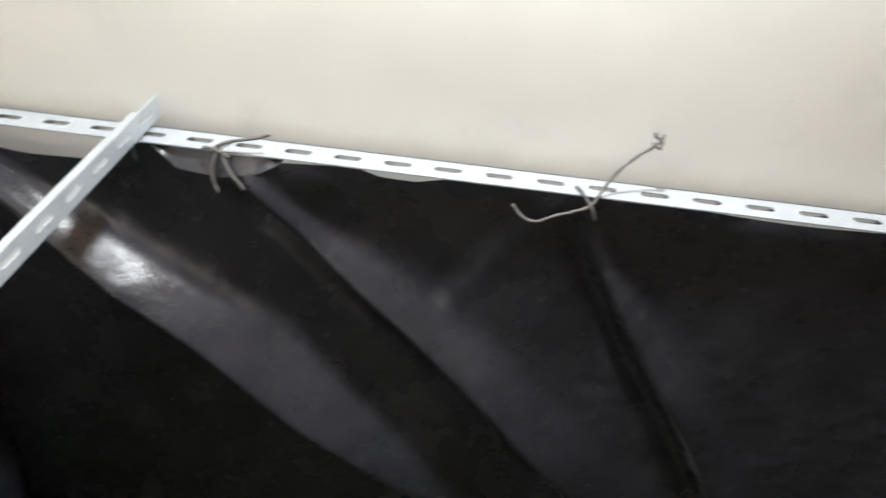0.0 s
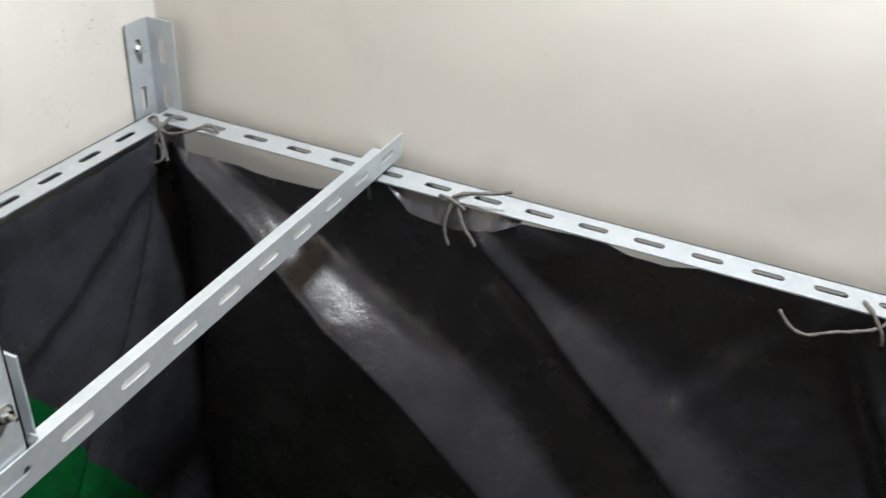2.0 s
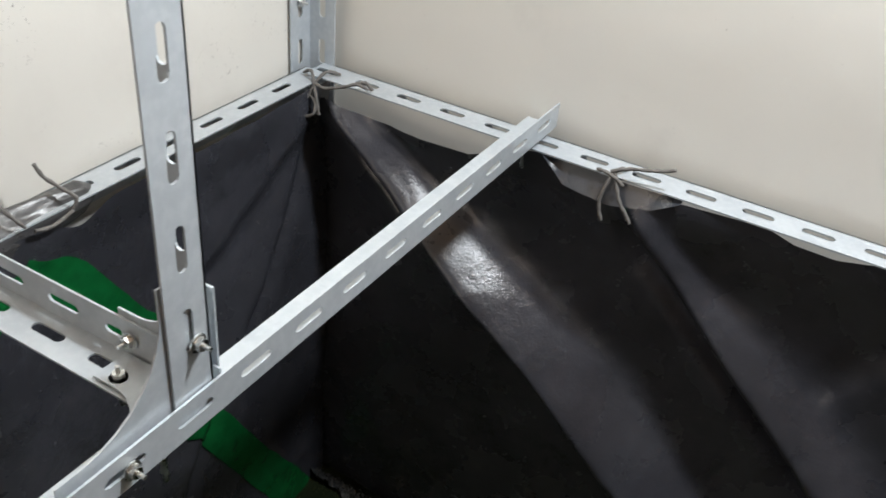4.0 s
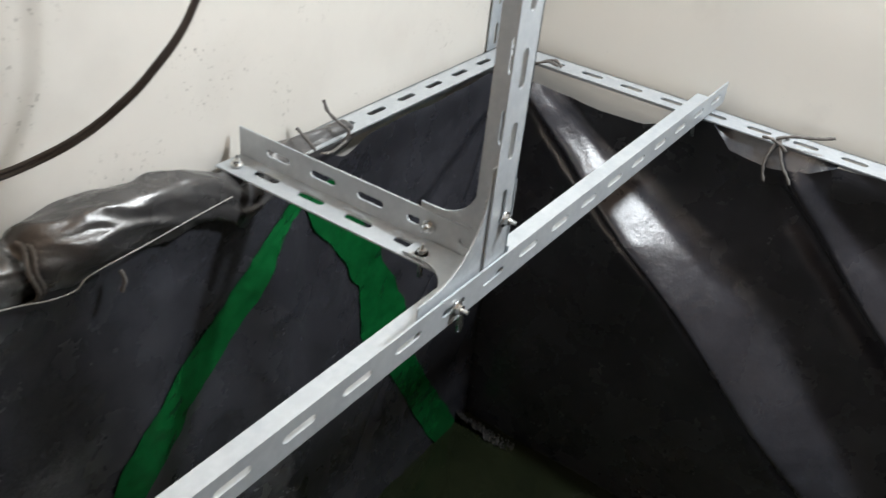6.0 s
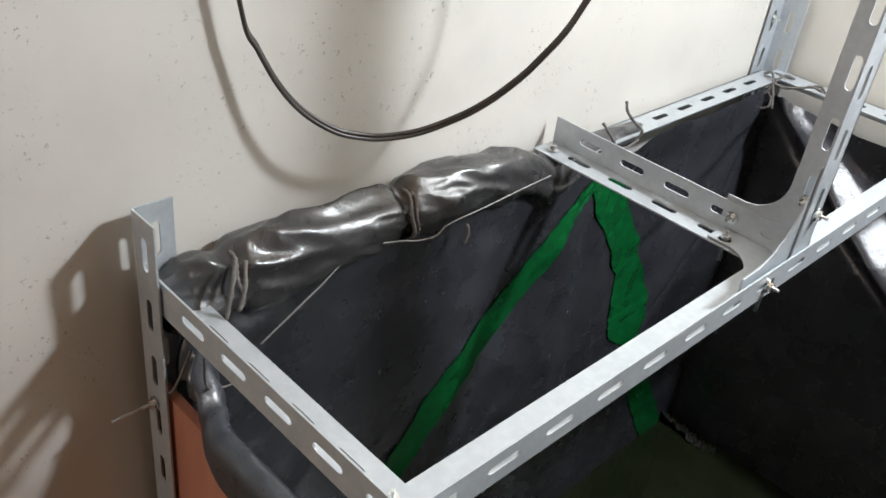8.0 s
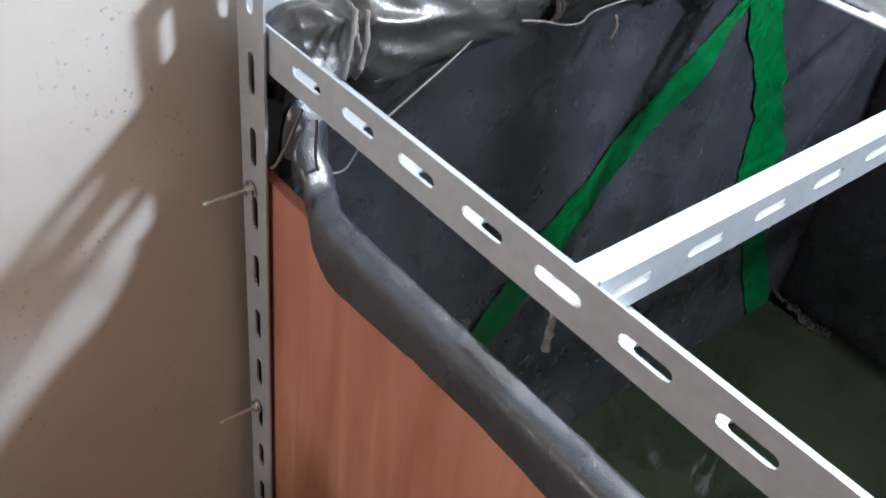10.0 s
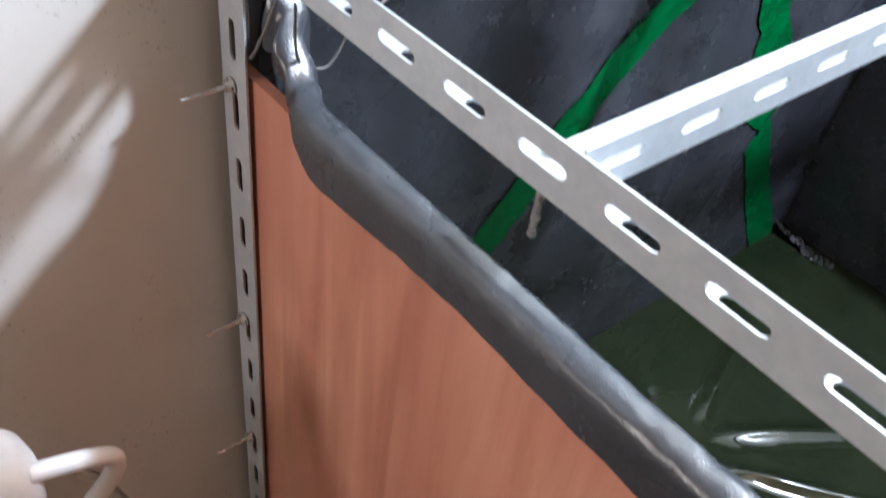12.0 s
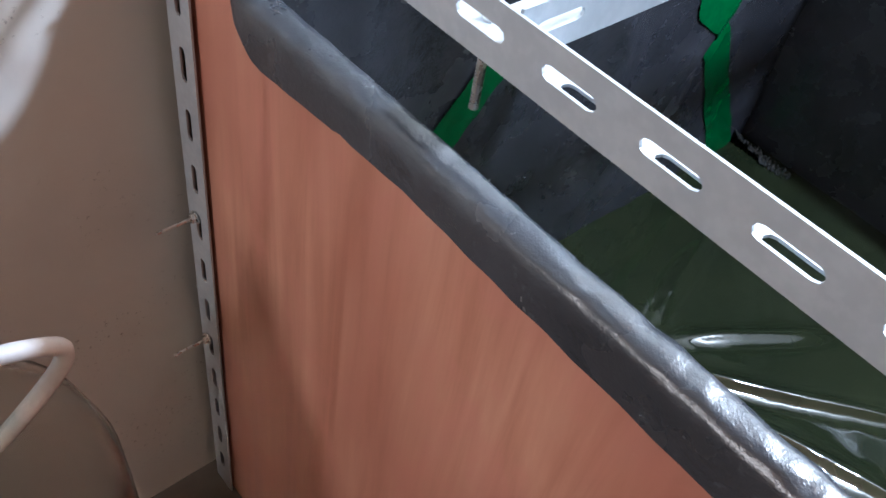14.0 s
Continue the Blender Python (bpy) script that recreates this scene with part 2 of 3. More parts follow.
def bolt(parent, at, way, rod=0.0, back=0.0):
    """A hexagon bolt head with washer at a point, looking along way; rod: length of thread behind the plate."""
    bm = bmesh.new()
    bmesh.ops.create_cone(bm, cap_ends=True, segments=6, radius1=0.0062, radius2=0.0058, depth=0.005, matrix=Matrix.Translation((0, 0, 0.004)))
    bmesh.ops.create_cone(bm, cap_ends=True, segments=16, radius1=0.0085, radius2=0.0085, depth=0.0014, matrix=Matrix.Translation((0, 0, 0.0008)))
    bmesh.ops.create_cone(bm, cap_ends=True, segments=10, radius1=0.0022, radius2=0.0020, depth=0.008 + rod, matrix=Matrix.Translation((0, 0, 0.010 + rod / 2)))
    if back:
        bmesh.ops.create_cone(bm, cap_ends=True, segments=10, radius1=0.0034, radius2=0.0034, depth=back, matrix=Matrix.Translation((0, 0, -back / 2)))
        bmesh.ops.create_cone(bm, cap_ends=True, segments=6, radius1=0.006, radius2=0.006, depth=0.005, matrix=Matrix.Translation((0, 0, -0.006)))
    q = Vector(way).to_track_quat("Z", "Y").to_matrix().to_4x4()
    bmesh.ops.transform(bm, matrix=Matrix.Translation(at) @ q, verts=bm.verts)
    return part("bolt", bm, ZINC, parent, "shiny zinc-plated bolt")


rack = thing("slotted_angle_rack", "grey slotted-angle steel rack bolted together round a tank", "rack")
FLOOR_Z = 0.0
X_EAST = 1.30

front_rail = angle_bar("front_rail", -0.985, X_EAST - 0.02, -0.481,
                       lambda a, w, d: (a, Y_FRONT + d, H + 0.0012 + w * 0.93), lambda a, w, d: (a, Y_FRONT + w * 1.08, H + 0.0012 - d), rack, pitch=0.0702)
beam = angle_bar("cross_beam", Y_FRONT + 0.003, 1.142, 0.650,
                 lambda a, w, d: (X_BEAM - d, a, H + 0.0085 + w * 0.81), lambda a, w, d: (X_BEAM - w * 1.06, a, H + 0.0085 - d), rack, slotted=False)
brace = angle_bar("brace_bar", -1.006, X_BEAM - 0.006, -0.79,
                  lambda a, w, d: (a, Y_BRACE - d, H + 0.004 + w * 0.94), lambda a, w, d: (a, Y_BRACE - w * 1.08, H + 0.004 - d), rack)
upright = angle_bar("upright_post", H + 0.0125, 1.78, 1.301,
                    lambda a, w, d: (X_POST - d, Y_POST - w, a), lambda a, w, d: (X_POST - w, Y_POST - d, a), rack)
north_rail = angle_bar("north_rail", -0.985, X_EAST - 0.02, -0.368,
                       lambda a, w, d: (a, 1.103 + NY - w * 1.2, H - 0.002 - d), lambda a, w, d: (a, 1.103 + NY - d, H - 0.002 - w * 0.6), rack)
west_rail = angle_bar("west_rail", -0.15, 1.10, 0.865,
                      lambda a, w, d: (-1.004 + w * 1.06, a, H - 0.006 - d), lambda a, w, d: (-1.004 + d, a, H - 0.006 - w), rack)
post_nw = angle_bar("corner_post", FLOOR_Z, 1.183, 1.135,
                    lambda a, w, d: (-1.013 - d, 1.101 + NY - w * 1.1, a), lambda a, w, d: (-1.013 + w * 1.1, 1.101 + NY + d, a), rack)
post_sw = angle_bar("corner_post", FLOOR_Z, 1.152, 1.11,
                    lambda a, w, d: (-1.0 - d, Y_FRONT - 0.003 + w, a), lambda a, w, d: (-1.0 + w, Y_FRONT - 0.003 - d, a), rack)

gusset("corner_plate", 0.112, 0.050, lambda a, b, d: (X_BEAM - 0.004 - a, Y_BRACE - 0.004 - b, H + 0.0055 + d), rack)
gusset("corner_plate", 0.115, 0.050, lambda a, b, d: (X_BEAM - 0.010 - a, Y_BRACE + 0.0006 + d, H + 0.009 + b), rack, 0.042)
gusset("corner_plate", 0.15, 0.085, lambda a, b, d: (X_POST - TH - 0.0006 - d, Y_POST - 0.003 - a, H + 0.0085 + b), rack, 0.0425)

bolt(upright, (X_POST + 0.0008, 0.438, 1.136), (1, 0, 0))
bolt(upright, (X_BEAM - 0.024, Y_POST - 0.004, 1.140), (0, -1, 0))
bolt(brace, (-0.703, Y_BRACE - 0.004, H + 0.025), (0, -1, 0))
bolt(brace, (-0.616, Y_BRACE - 0.004, H + 0.024), (0, -1, 0))
bolt(brace, (-0.691, 0.434, H + 0.006), (0, 0, 1), back=0.03)
bolt(brace, (-0.984, 0.436, H + 0.007), (0, 0, 1), back=0.05)
bolt(beam, (X_BEAM + 0.0008, 0.358, H + 0.023), (1, 0, 0))
bolt(beam, (X_BEAM - 0.02, 0.405, H + 0.009), (0, 0, 1), back=0.055)
bolt(beam, (X_BEAM - 0.02, 1.085, H + 0.004), (0, 0, 1), back=0.045)
bolt(front_rail, (-0.634, -0.180, H + 0.004), (0, 0, 1), back=0.062)
bolt(post_sw, (-0.982, Y_FRONT - 0.007, 0.914), (0, -1, 0), rod=0.035)
bolt(post_sw, (-0.982, Y_FRONT - 0.007, 0.606), (0, -1, 0), rod=0.035)
bolt(post_sw, (-0.982, Y_FRONT - 0.007, 0.381), (0, -1, 0), rod=0.035)
bolt(post_nw, (-1.012, 1.098, 1.140), (1, 0, 0))

# ---- room ----
X_W, Y_N, Y_S, X_E, CEIL = -1.022, 1.150, -3.4, 3.2, 2.9
tagged(part("floor", box(bmesh.new(), (X_W, Y_S, FLOOR_Z - 0.1), (X_E, Y_N, FLOOR_Z)), FLOOR), "worn grey cement floor", "floor", kind="structure")
tagged(part("ceiling", box(bmesh.new(), (X_W, Y_S, CEIL), (X_E, Y_N, CEIL + 0.1)), BOUNCE_TAN), "unseen ceiling, tan to warm the bounced light", "ceiling", kind="structure")
for name, lo, hi in (("wall_west", (X_W - 0.15, Y_S - 0.15, FLOOR_Z - 0.1), (X_W, Y_N + 0.15, CEIL + 0.1)),
                     ("wall_north", (X_W, Y_N, FLOOR_Z - 0.1), (X_E, Y_N + 0.15, CEIL + 0.1)),
                     ("wall_east", (X_E, Y_S - 0.15, FLOOR_Z - 0.1), (X_E + 0.15, Y_N + 0.15, CEIL + 0.1))):
    far = name == "wall_east"
    wall = part(name, box(bmesh.new(), lo, hi), BOUNCE_TAN if far else WALL_STAINED if name == "wall_west" else WALL)
    if name == "wall_west":  # a little out of square
        for v in wall.data.vertices:
            v.co.x += 0.002 * (v.co.y + 0.2)
    tagged(wall, "unseen wall, tan to warm the bounced light" if far else "cream plastered wall with faint stains", "wall", kind="structure")

# opening added in this unseen wall to hold the fill light
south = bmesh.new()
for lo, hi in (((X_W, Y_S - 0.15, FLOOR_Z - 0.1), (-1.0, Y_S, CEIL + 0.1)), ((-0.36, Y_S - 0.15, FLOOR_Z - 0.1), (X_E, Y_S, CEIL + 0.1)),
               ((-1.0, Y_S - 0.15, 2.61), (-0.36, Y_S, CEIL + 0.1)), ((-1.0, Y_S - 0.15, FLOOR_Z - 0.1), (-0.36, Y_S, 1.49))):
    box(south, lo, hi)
tagged(part("wall_south", south, BOUNCE_TAN), "unseen tan wall with an added opening for the fill light", "wall", kind="structure")

# ---- front panel ----
tagged(part("front_panel", box(bmesh.new(), (-0.985, Y_FRONT + 0.002, FLOOR_Z), (X_EAST - 0.02, Y_FRONT + 0.014, 0.93), 0.001), PLY),
       "orange-stained plywood panel standing on the floor", "panel")

tagged(part("end_panel", box(bmesh.new(), (X_EAST - 0.019, Y_FRONT + 0.002, FLOOR_Z), (X_EAST - 0.006, 1.10 + NY, 0.93), 0.001), PLY),
       "orange-stained plywood panel closing the tank's end", "panel")

# ---- the black liner ----
liner = thing("tank_liner", "black woven tarpaulin liner hung inside the rack as a pond", "tarpaulin")


def crumple(p, scale, seed):
    return noise.noise(Vector(p) * scale + Vector((seed, seed * 1.7, -seed)))


def creases(p, scale, seed):
    return 1 - 2 * abs(noise.noise(Vector(p) * scale + Vector((seed, -seed, seed * 2.3))))


def fold(x, z, start, way, amp, width, edge, reach):
    """Height of one long fold that runs from a tie point along way: a sharp lip with a slow fall beyond it."""
    dx, dz = x - start[0], z - start[1]
    n = math.hypot(*way)
    s = (dx * way[0] + dz * way[1]) / n
    d = (-dx * way[1] + dz * way[0]) / n
    if s < -0.02:
        return 0.0
    d += 0.008 * math.sin(s * 9)
    wid = width * (0.35 + s / 0.9)
    lip = 1 / (1 + math.exp(-max(-40, min(40, d / edge))))
    back = -0.55 * math.exp(-((d + 0.025) / 0.022) ** 2)
    return amp * smooth(-0.02, 0.07, s) * (1 - smooth(reach * 0.55, reach, s)) * (lip * math.exp(-max(d, 0) / wid) + back)


def ridge(x, z, start, way, steep, cap, reach):
    """A fold pulled tight from a tie at start: a sharp lip, then an even slope that faces up and away."""
    n = math.hypot(*way)
    dx, dz = x - start[0], z - start[1]
    s, d = (dx * way[0] + dz * way[1]) / n, (-dx * way[1] + dz * way[0]) / n
    d += 0.008 * math.sin(s * 9) + 0.004 * crumple((s, start[0], 0), 7, 2.0)
    if s < -0.02 or d < -0.12:
        return 0.0
    wid = 0.030 + 0.105 * max(s, 0.0)
    amp = min(steep * wid, cap) * smooth(-0.02, 0.06, s) * (1 - smooth(reach * 0.5, reach, s))
    lip = 1 / (1 + math.exp(-max(-40, min(40, d / 0.006))))
    slope = 1 - d / (1.15 * wid)
    fall = slope if slope > 0.25 else 0.25 * math.exp((slope - 0.25) / 0.25)
    return amp * (lip * min(fall, 1.0) - 0.40 * math.exp(-((d + 0.022) / 0.018) ** 2))


def north_edge(x):
    return lerp(x, [(-0.97, 1.0), (-0.93, 1.018), (-0.86, 1.002), (-0.78, 0.992), (-0.70, 0.994), (-0.66, 1.010), (-0.635, 1.03), (-0.575, 1.04), (-0.545, 1.010),
                    (-0.48, 1.000), (-0.42, 1.016), (-0.385, 1.036), (-0.278, 1.04), (-0.24, 1.028), (-0.19, 1.025), (-0.13, 1.038), (2, 1.038)])


def north_y(x, z):
    y = 1.088 + NY - 0.030 * smooth(0.90, 1.03, z)
    y -= ridge(x, z, (-0.955, 1.022), (0.69, -0.575), 1.60, 0.112, 1.35)
    y -= ridge(x, z, (-0.470, 1.016), (0.70, -0.70), 0.95, 0.075, 1.3)
    y -= ridge(x, z, (0.06, 0.98), (0.40, -0.75), 0.9, 0.040, 0.9)
    y -= fold(x, z, (-0.16, 0.70), (0.5, -0.62), 0.014, 0.035, 0.004, 0.5)
    y -= fold(x, z, (0.03, 1.03), (-0.35, -0.5), 0.010, 0.05, 0.008, 0.35)
    y -= 0.012 * crumple((x, 0, z), 4.0, 3.1)
    near = smooth(1.03, 0.9, z)
    # tight wrinkles along the pulled corner
    s, d = 0.768 * (x + 0.955) - 0.640 * (z - 0.995), 0.640 * (x + 0.955) + 0.768 * (z - 0.995)
    if 0.03 < s < 0.6 and -0.02 < d < 0.14:
        y -= 0.0018 * creases((2.2 * d, 0, 0.45 * s), 22, 7.7) * smooth(0.03, 0.1, s) * smooth(0.6, 0.35, s) * smooth(-0.02, 0.01, d) * smooth(0.14, 0.07, d)
    y -= 0.0014 * creases((x + 0.8 * z, 0, 0.6 * (z - 0.8 * x)), 9, 5.2) * near + 0.0008 * creases((x, 0, z), 26, 2.2) * near
    return min(y, 1.115 + NY)


def north_sheet(u, v):
    x = -0.972 + u * (X_EAST - 0.03 + 0.972)
    z = 0.05 + v * (north_edge(x) - 0.05)
    return (x, north_y(x, z), z)


part("north_side", grid(north_sheet, 460, 220), TARP, liner, smooth=True)


def west_x(y, z):
    x = -0.968 + 0.010 * smooth(0.95, 1.03, z)
    x += 0.020 * math.exp(-((y - 0.455 - 0.1 * (1 - z)) / 0.05) ** 2) * smooth(1.05, 0.85, z) * smooth(0.0, 0.5, z)
    x += 0.016 * math.exp(-((y - 0.30 + 0.2 * (1 - z)) / 0.06) ** 2) * smooth(1.05, 0.8, z)
    x += fold(-y, z, (-1.05 - NY, 1.0), (0.45, -0.75), 0.030, 0.08, 0.010, 0.9)
    x += fold(-y, z, (-1.05 - NY, 1.0), (0.75, -0.45), 0.012, 0.05, 0.008, 0.5)
    x += 0.012 * crumple((0, y, z), 4.2, 8.3) + 0.003 * creases((0, y, z * 0.7), 12, 1.2)
    return max(x, -0.992)


def west_sheet(u, v):
    y = -0.19 + u * (1.085 + NY + 0.19)
    top = 1.028 - 0.02 * math.exp(-((y - 0.62) / 0.03) ** 2)
    z = 0.05 + v * (top - 0.05)
    return (west_x(y, z), y, z)


part("west_side", grid(west_sheet, 240, 190), TARP, liner, smooth=True)


def front_sheet(u, v):
    """Hem over the front panel: outer flap, rounded top and the inner face down into the pond."""
    x = -0.955 + u * (X_EAST - 0.03 + 0.955)
    rise = 0.080 * (1 - smooth(-0.980, -0.900, x))
    top = 0.953 + rise + 0.002 * crumple((x, 0, 0), 9, 2.0)
    low = lerp(x, [(-0.965, 0.968), (-0.952, 0.961), (-0.916, 0.936), (-0.895, 0.930), (-0.85, 0.900), (-0.835, 0.899), (-0.736, 0.908), (-0.73, 0.911), (-0.654, 0.912), (-0.5, 0.906), (-0.37, 0.901), (2, 0.90)])
    low += 0.0015 * crumple((x, 0, 0), 30, 4.0)
    if v < 0.16:
        y, z = Y_FRONT - 0.010, low + (top - 0.022 - low) * v / 0.16
    elif v < 0.40:
        t = (v - 0.16) / 0.24 * math.pi
        y = Y_FRONT + 0.006 - 0.016 * math.copysign(abs(math.cos(t)) ** 0.75, math.cos(t))
        z = top - 0.022 + 0.021 * max(0.0, math.sin(t)) ** 0.5
    else:
        t = (v - 0.40) / 0.60
        y, z = Y_FRONT + 0.022 + 0.012 * math.sin(t * 3), top - 0.022 - t * (top - 0.08)
    gather = 1 - smooth(-0.95, -0.86, x)
    y -= 0.0010 * crumple((x, v * 0.3, z), 12, 6.0) + 0.0009 * creases((x + v * 0.2, z, v), 40, 2.0) * smooth(0.12, 0.3, v)
    y += gather * (0.016 + 0.016 * abs(creases((x * 2.0, 0, z * 0.4), 22, 3.0)))
    z += 0.0008 * crumple((x * 2, v, 0), 20, 1.0)
    if v > 0.14:
        z += 0.0011 * creases((x, 0.15 * v, 0), 48, 5.0) * smooth(0.14, 0.24, v) * smooth(0.5, 0.36, v)
    return (x, y, z)


part("east_side", grid(lambda u, v: (X_EAST - 0.034 - 0.008 * crumple((0, u * 3, v * 3), 2, 5.0), -0.175 + u * (1.10 + NY + 0.175), 0.05 + v * 0.89), 40, 30), TARP, liner, smooth=True)
part("front_hem", grid(front_sheet, 520, 80), HEM, liner, "black tarpaulin folded over the panel's top", smooth=True)


def roll_sheet(u, v):
    """The rolled-up hem along the west rail, crumpled, sagging thicker towards the front corner."""
    y = -0.192 + u * (0.665 + 0.192)
    a = v * 2 * math.pi
    fat = lerp(y, [(-0.19, 0.55), (-0.17, 0.95), (-0.1, 1.12), (0.0, 1.05), (0.1, 0.96), (0.2, 1.05), (0.3, 1.0), (0.42, 0.9), (0.50, 0.72), (0.56, 0.62), (0.62, 0.55), (0.64, 0.5), (0.665, 0.12)])
    pinch = 1 - 0.20 * math.exp(-((y - 0.122) / 0.010) ** 2) - 0.22 * math.exp(-((y + 0.125) / 0.014) ** 2)
    p = (math.cos(a) * 0.5, y * 6.5 + 0.5 * math.sin(a), math.sin(a) * 0.5)
    r = fat * pinch * (1 + 0.12 * crumple(p, 2.0, 1.0) + 0.26 * creases(p, 1.5, 7.0) + 0.07 * creases(p, 3.1, 3.0) + 0.015 * creases(p, 7.0, 4.0) - 0.07)
    sag = 0.020 * smooth(0.02, -0.12, y) * (0.5 - 0.5 * math.sin(a))
    return (-0.980 + 0.031 * r * math.cos(a), y, 1.050 - 0.022 * smooth(0.28, 0.42, y) - 0.022 * math.exp(-((y - 0.435) / 0.045) ** 2) + 0.036 * r * math.sin(a) - sag)


part("rolled_hem", grid(roll_sheet, 420, 84), ROLL, liner, "shiny crumpled roll of black tarpaulin over the rail", smooth=True)


EDGE = plain("cut_sheet_edge", (0.34, 0.33, 0.32), 0.5, bump=0.001, scale=120)
bezier_tube("cut_edge", [(-0.944, -0.098, 0.968), (-0.942, -0.056, 0.995), (-0.942, -0.010, 1.022), (-0.943, 0.030, 1.050)], 0.0011, EDGE, liner, "pale frayed edge of the tarpaulin", seg=6)
bezier_tube("cut_edge", [(-0.944, 0.075, 1.040), (-0.941, 0.105, 1.034), (-0.941, 0.135, 1.024), (-0.942, 0.165, 1.020), (-0.943, 0.186, 1.029), (-0.943, 0.257, 1.033), (-0.945, 0.323, 1.036), (-0.947, 0.392, 1.038)], 0.0010, EDGE, liner, "pale frayed edge of the tarpaulin", seg=6)


def flap_sheet(u, v):
    """A loose grey edge of the liner that shows under the north rail."""
    x = -0.580 + u * 0.195
    low = lerp(x, [(-0.58, 1.040), (-0.545, 1.008), (-0.48, 1.002), (-0.42, 1.014), (-0.385, 1.036)])
    z = low + v * (1.039 - low)
    return (x, 1.046 + NY + 0.012 * v + 0.004 * creases((x, z, 0), 14, 2.0), z - 0.002 * v)


part("loose_edge", grid(flap_sheet, 40, 8), HEM, liner, "grey loose edge of the tarpaulin", smooth=True)

# green tape stuck on the liner's west side
TAPE_A = [(0.545, 0.978, 0.016), (0.505, 0.958, 0.017), (0.462, 0.930, 0.019), (0.432, 0.890, 0.022), (0.405, 0.852, 0.026), (0.362, 0.812, 0.038), (0.318, 0.782, 0.042), (0.292, 0.762, 0.042),
          (0.255, 0.726, 0.040), (0.225, 0.694, 0.036), (0.185, 0.635, 0.026), (0.155, 0.590, 0.024), (0.115, 0.53, 0.024), (0.07, 0.46, 0.024)]
TAPE_B = [(0.535, 0.985, 0.020), (0.580, 0.945, 0.036), (0.620, 0.892, 0.036), (0.668, 0.822, 0.036), (0.705, 0.760, 0.036), (0.728, 0.700, 0.044), (0.738, 0.650, 0.056), (0.742, 0.618, 0.058), (0.785, 0.560, 0.034),
          (0.850, 0.440, 0.034), (0.915, 0.325, 0.036), (0.970, 0.235, 0.040), (1.03, 0.14, 0.042)]


def tape_strip(path, seed):
    def along(t):
        k = min(int(t * (len(path) - 1)), len(path) - 2)
        f = t * (len(path) - 1) - k
        return [p + (q - p) * f for p, q in zip(path[k], path[k + 1])]

    def sheet(u, v):
        y, z, half = along(u)
        y2, z2, _ = along(min(u + 0.01, 1.0))
        y1, z1, _ = along(max(u - 0.01, 0.0))
        n = math.hypot(y2 - y1, z2 - z1) or 1
        half *= 0.92 + 0.18 * crumple((u * 9, seed, 0), 2.0, seed) + 0.03 * crumple((u * 60, v, 0), 1.0, seed + 2)
        w = (v - 0.5) * 2 * half
        y, z = y + w * (z2 - z1) / n, z - w * (y2 - y1) / n
        lift = 0.0018 + 0.0014 * max(0, creases((u * 3, v * 0.4, 0), 6, seed)) + 0.0012 * crumple((u * 12, v, 0), 3, seed)
        return (west_x(y, z) + lift, y, z)

    return grid(sheet, 150, 12)


for seed, path in ((1.3, TAPE_A), (4.7, TAPE_B)):
    part("green_tape", tape_strip(path, seed), TAPE, liner, "glossy green tape stuck on the black sheet", smooth=True)

# ---- shallow water over the slack bottom of the liner ----
POND_Z = 0.150
RIDGES = [((-0.74, 0.56), (-0.80, 0.76), 0.020), ((-0.66, 0.55), (-0.50, 0.80), 0.022), ((-0.60, 0.50), (-0.30, 0.74), 0.024), ((-0.56, 0.46), (-0.24, 0.58), 0.020),
          ((-0.50, 0.36), (-0.18, 0.42), 0.018), ((-0.93, 1.00), (-0.87, 0.90), 0.006), ((-0.70, 0.95), (-0.72, 0.86), 0.005)]


def pond_sheet(u, v):
    x, y = -0.985 + u * (X_EAST - 0.03 + 0.985), -0.178 + v * (1.10 + NY + 0.178)
    z = POND_Z
    for (x0, y0), (x1, y1), amp in RIDGES:
        dx, dy = x1 - x0, y1 - y0
        n = math.hypot(dx, dy)
        s, d = ((x - x0) * dx + (y - y0) * dy) / n, (-(x - x0) * dy + (y - y0) * dx) / n
        if -0.1 < s < n + 0.1 and abs(d) < 0.12:
            d += 0.010 * crumple((s, d, 0), 4, amp * 90)
            z += 0.62 * amp * math.exp(-(abs(d) / 0.016) ** 1.4) * smooth(-0.08, 0.05, s) * smooth(n + 0.08, n - 0.1, s)
    slack = smooth(0.85, 0.45, y) * smooth(-0.9, -0.6, x)
    z += slack * (0.003 * creases((x, y, 0), 5, 3.0) + 0.0007 * creases((x + 0.4 * y, y, 0), 18, 6.0)) + 0.0006 * crumple((x, y, 0), 10, 1.0)
    return (x, y, z)


tagged(part("pond_water", grid(pond_sheet, 330, 220), WATER, smooth=True), "shallow murky olive-green water over slack wrinkled sheeting", "water", kind="structure")
# crumpled glossy sheet added to stand for glints on the water's edge
water_edge = thing("glint_fold", "small glossy crumpled sheet added to catch glints at the waterline", "fold")
part("crease", grid(lambda u, v: (-0.965 + 0.15 * u, 1.070 + NY - 0.035 * v + 0.008 * creases((u * 2, v, 0), 3, 3), POND_Z - 0.004 + 0.034 * v * (1 - u) ** 2 + 0.020 * abs(crumple((u * 9, v * 3, 0), 2, 1))), 90, 18), GLINT, water_edge, smooth=True)

# ---- string ties ----


def tie(label, strands, radius=0.0022, dy=0.0, dx=0.0):
    ob = thing("string_tie", label, "string", group="ties on the rack")
    for pts in strands:
        bezier_tube("strand", [(x + dx, y + dy, z) for x, y, z in pts], radius * 0.95, STRING, ob, twist=0.18, seg=7, sub=9)
    return ob


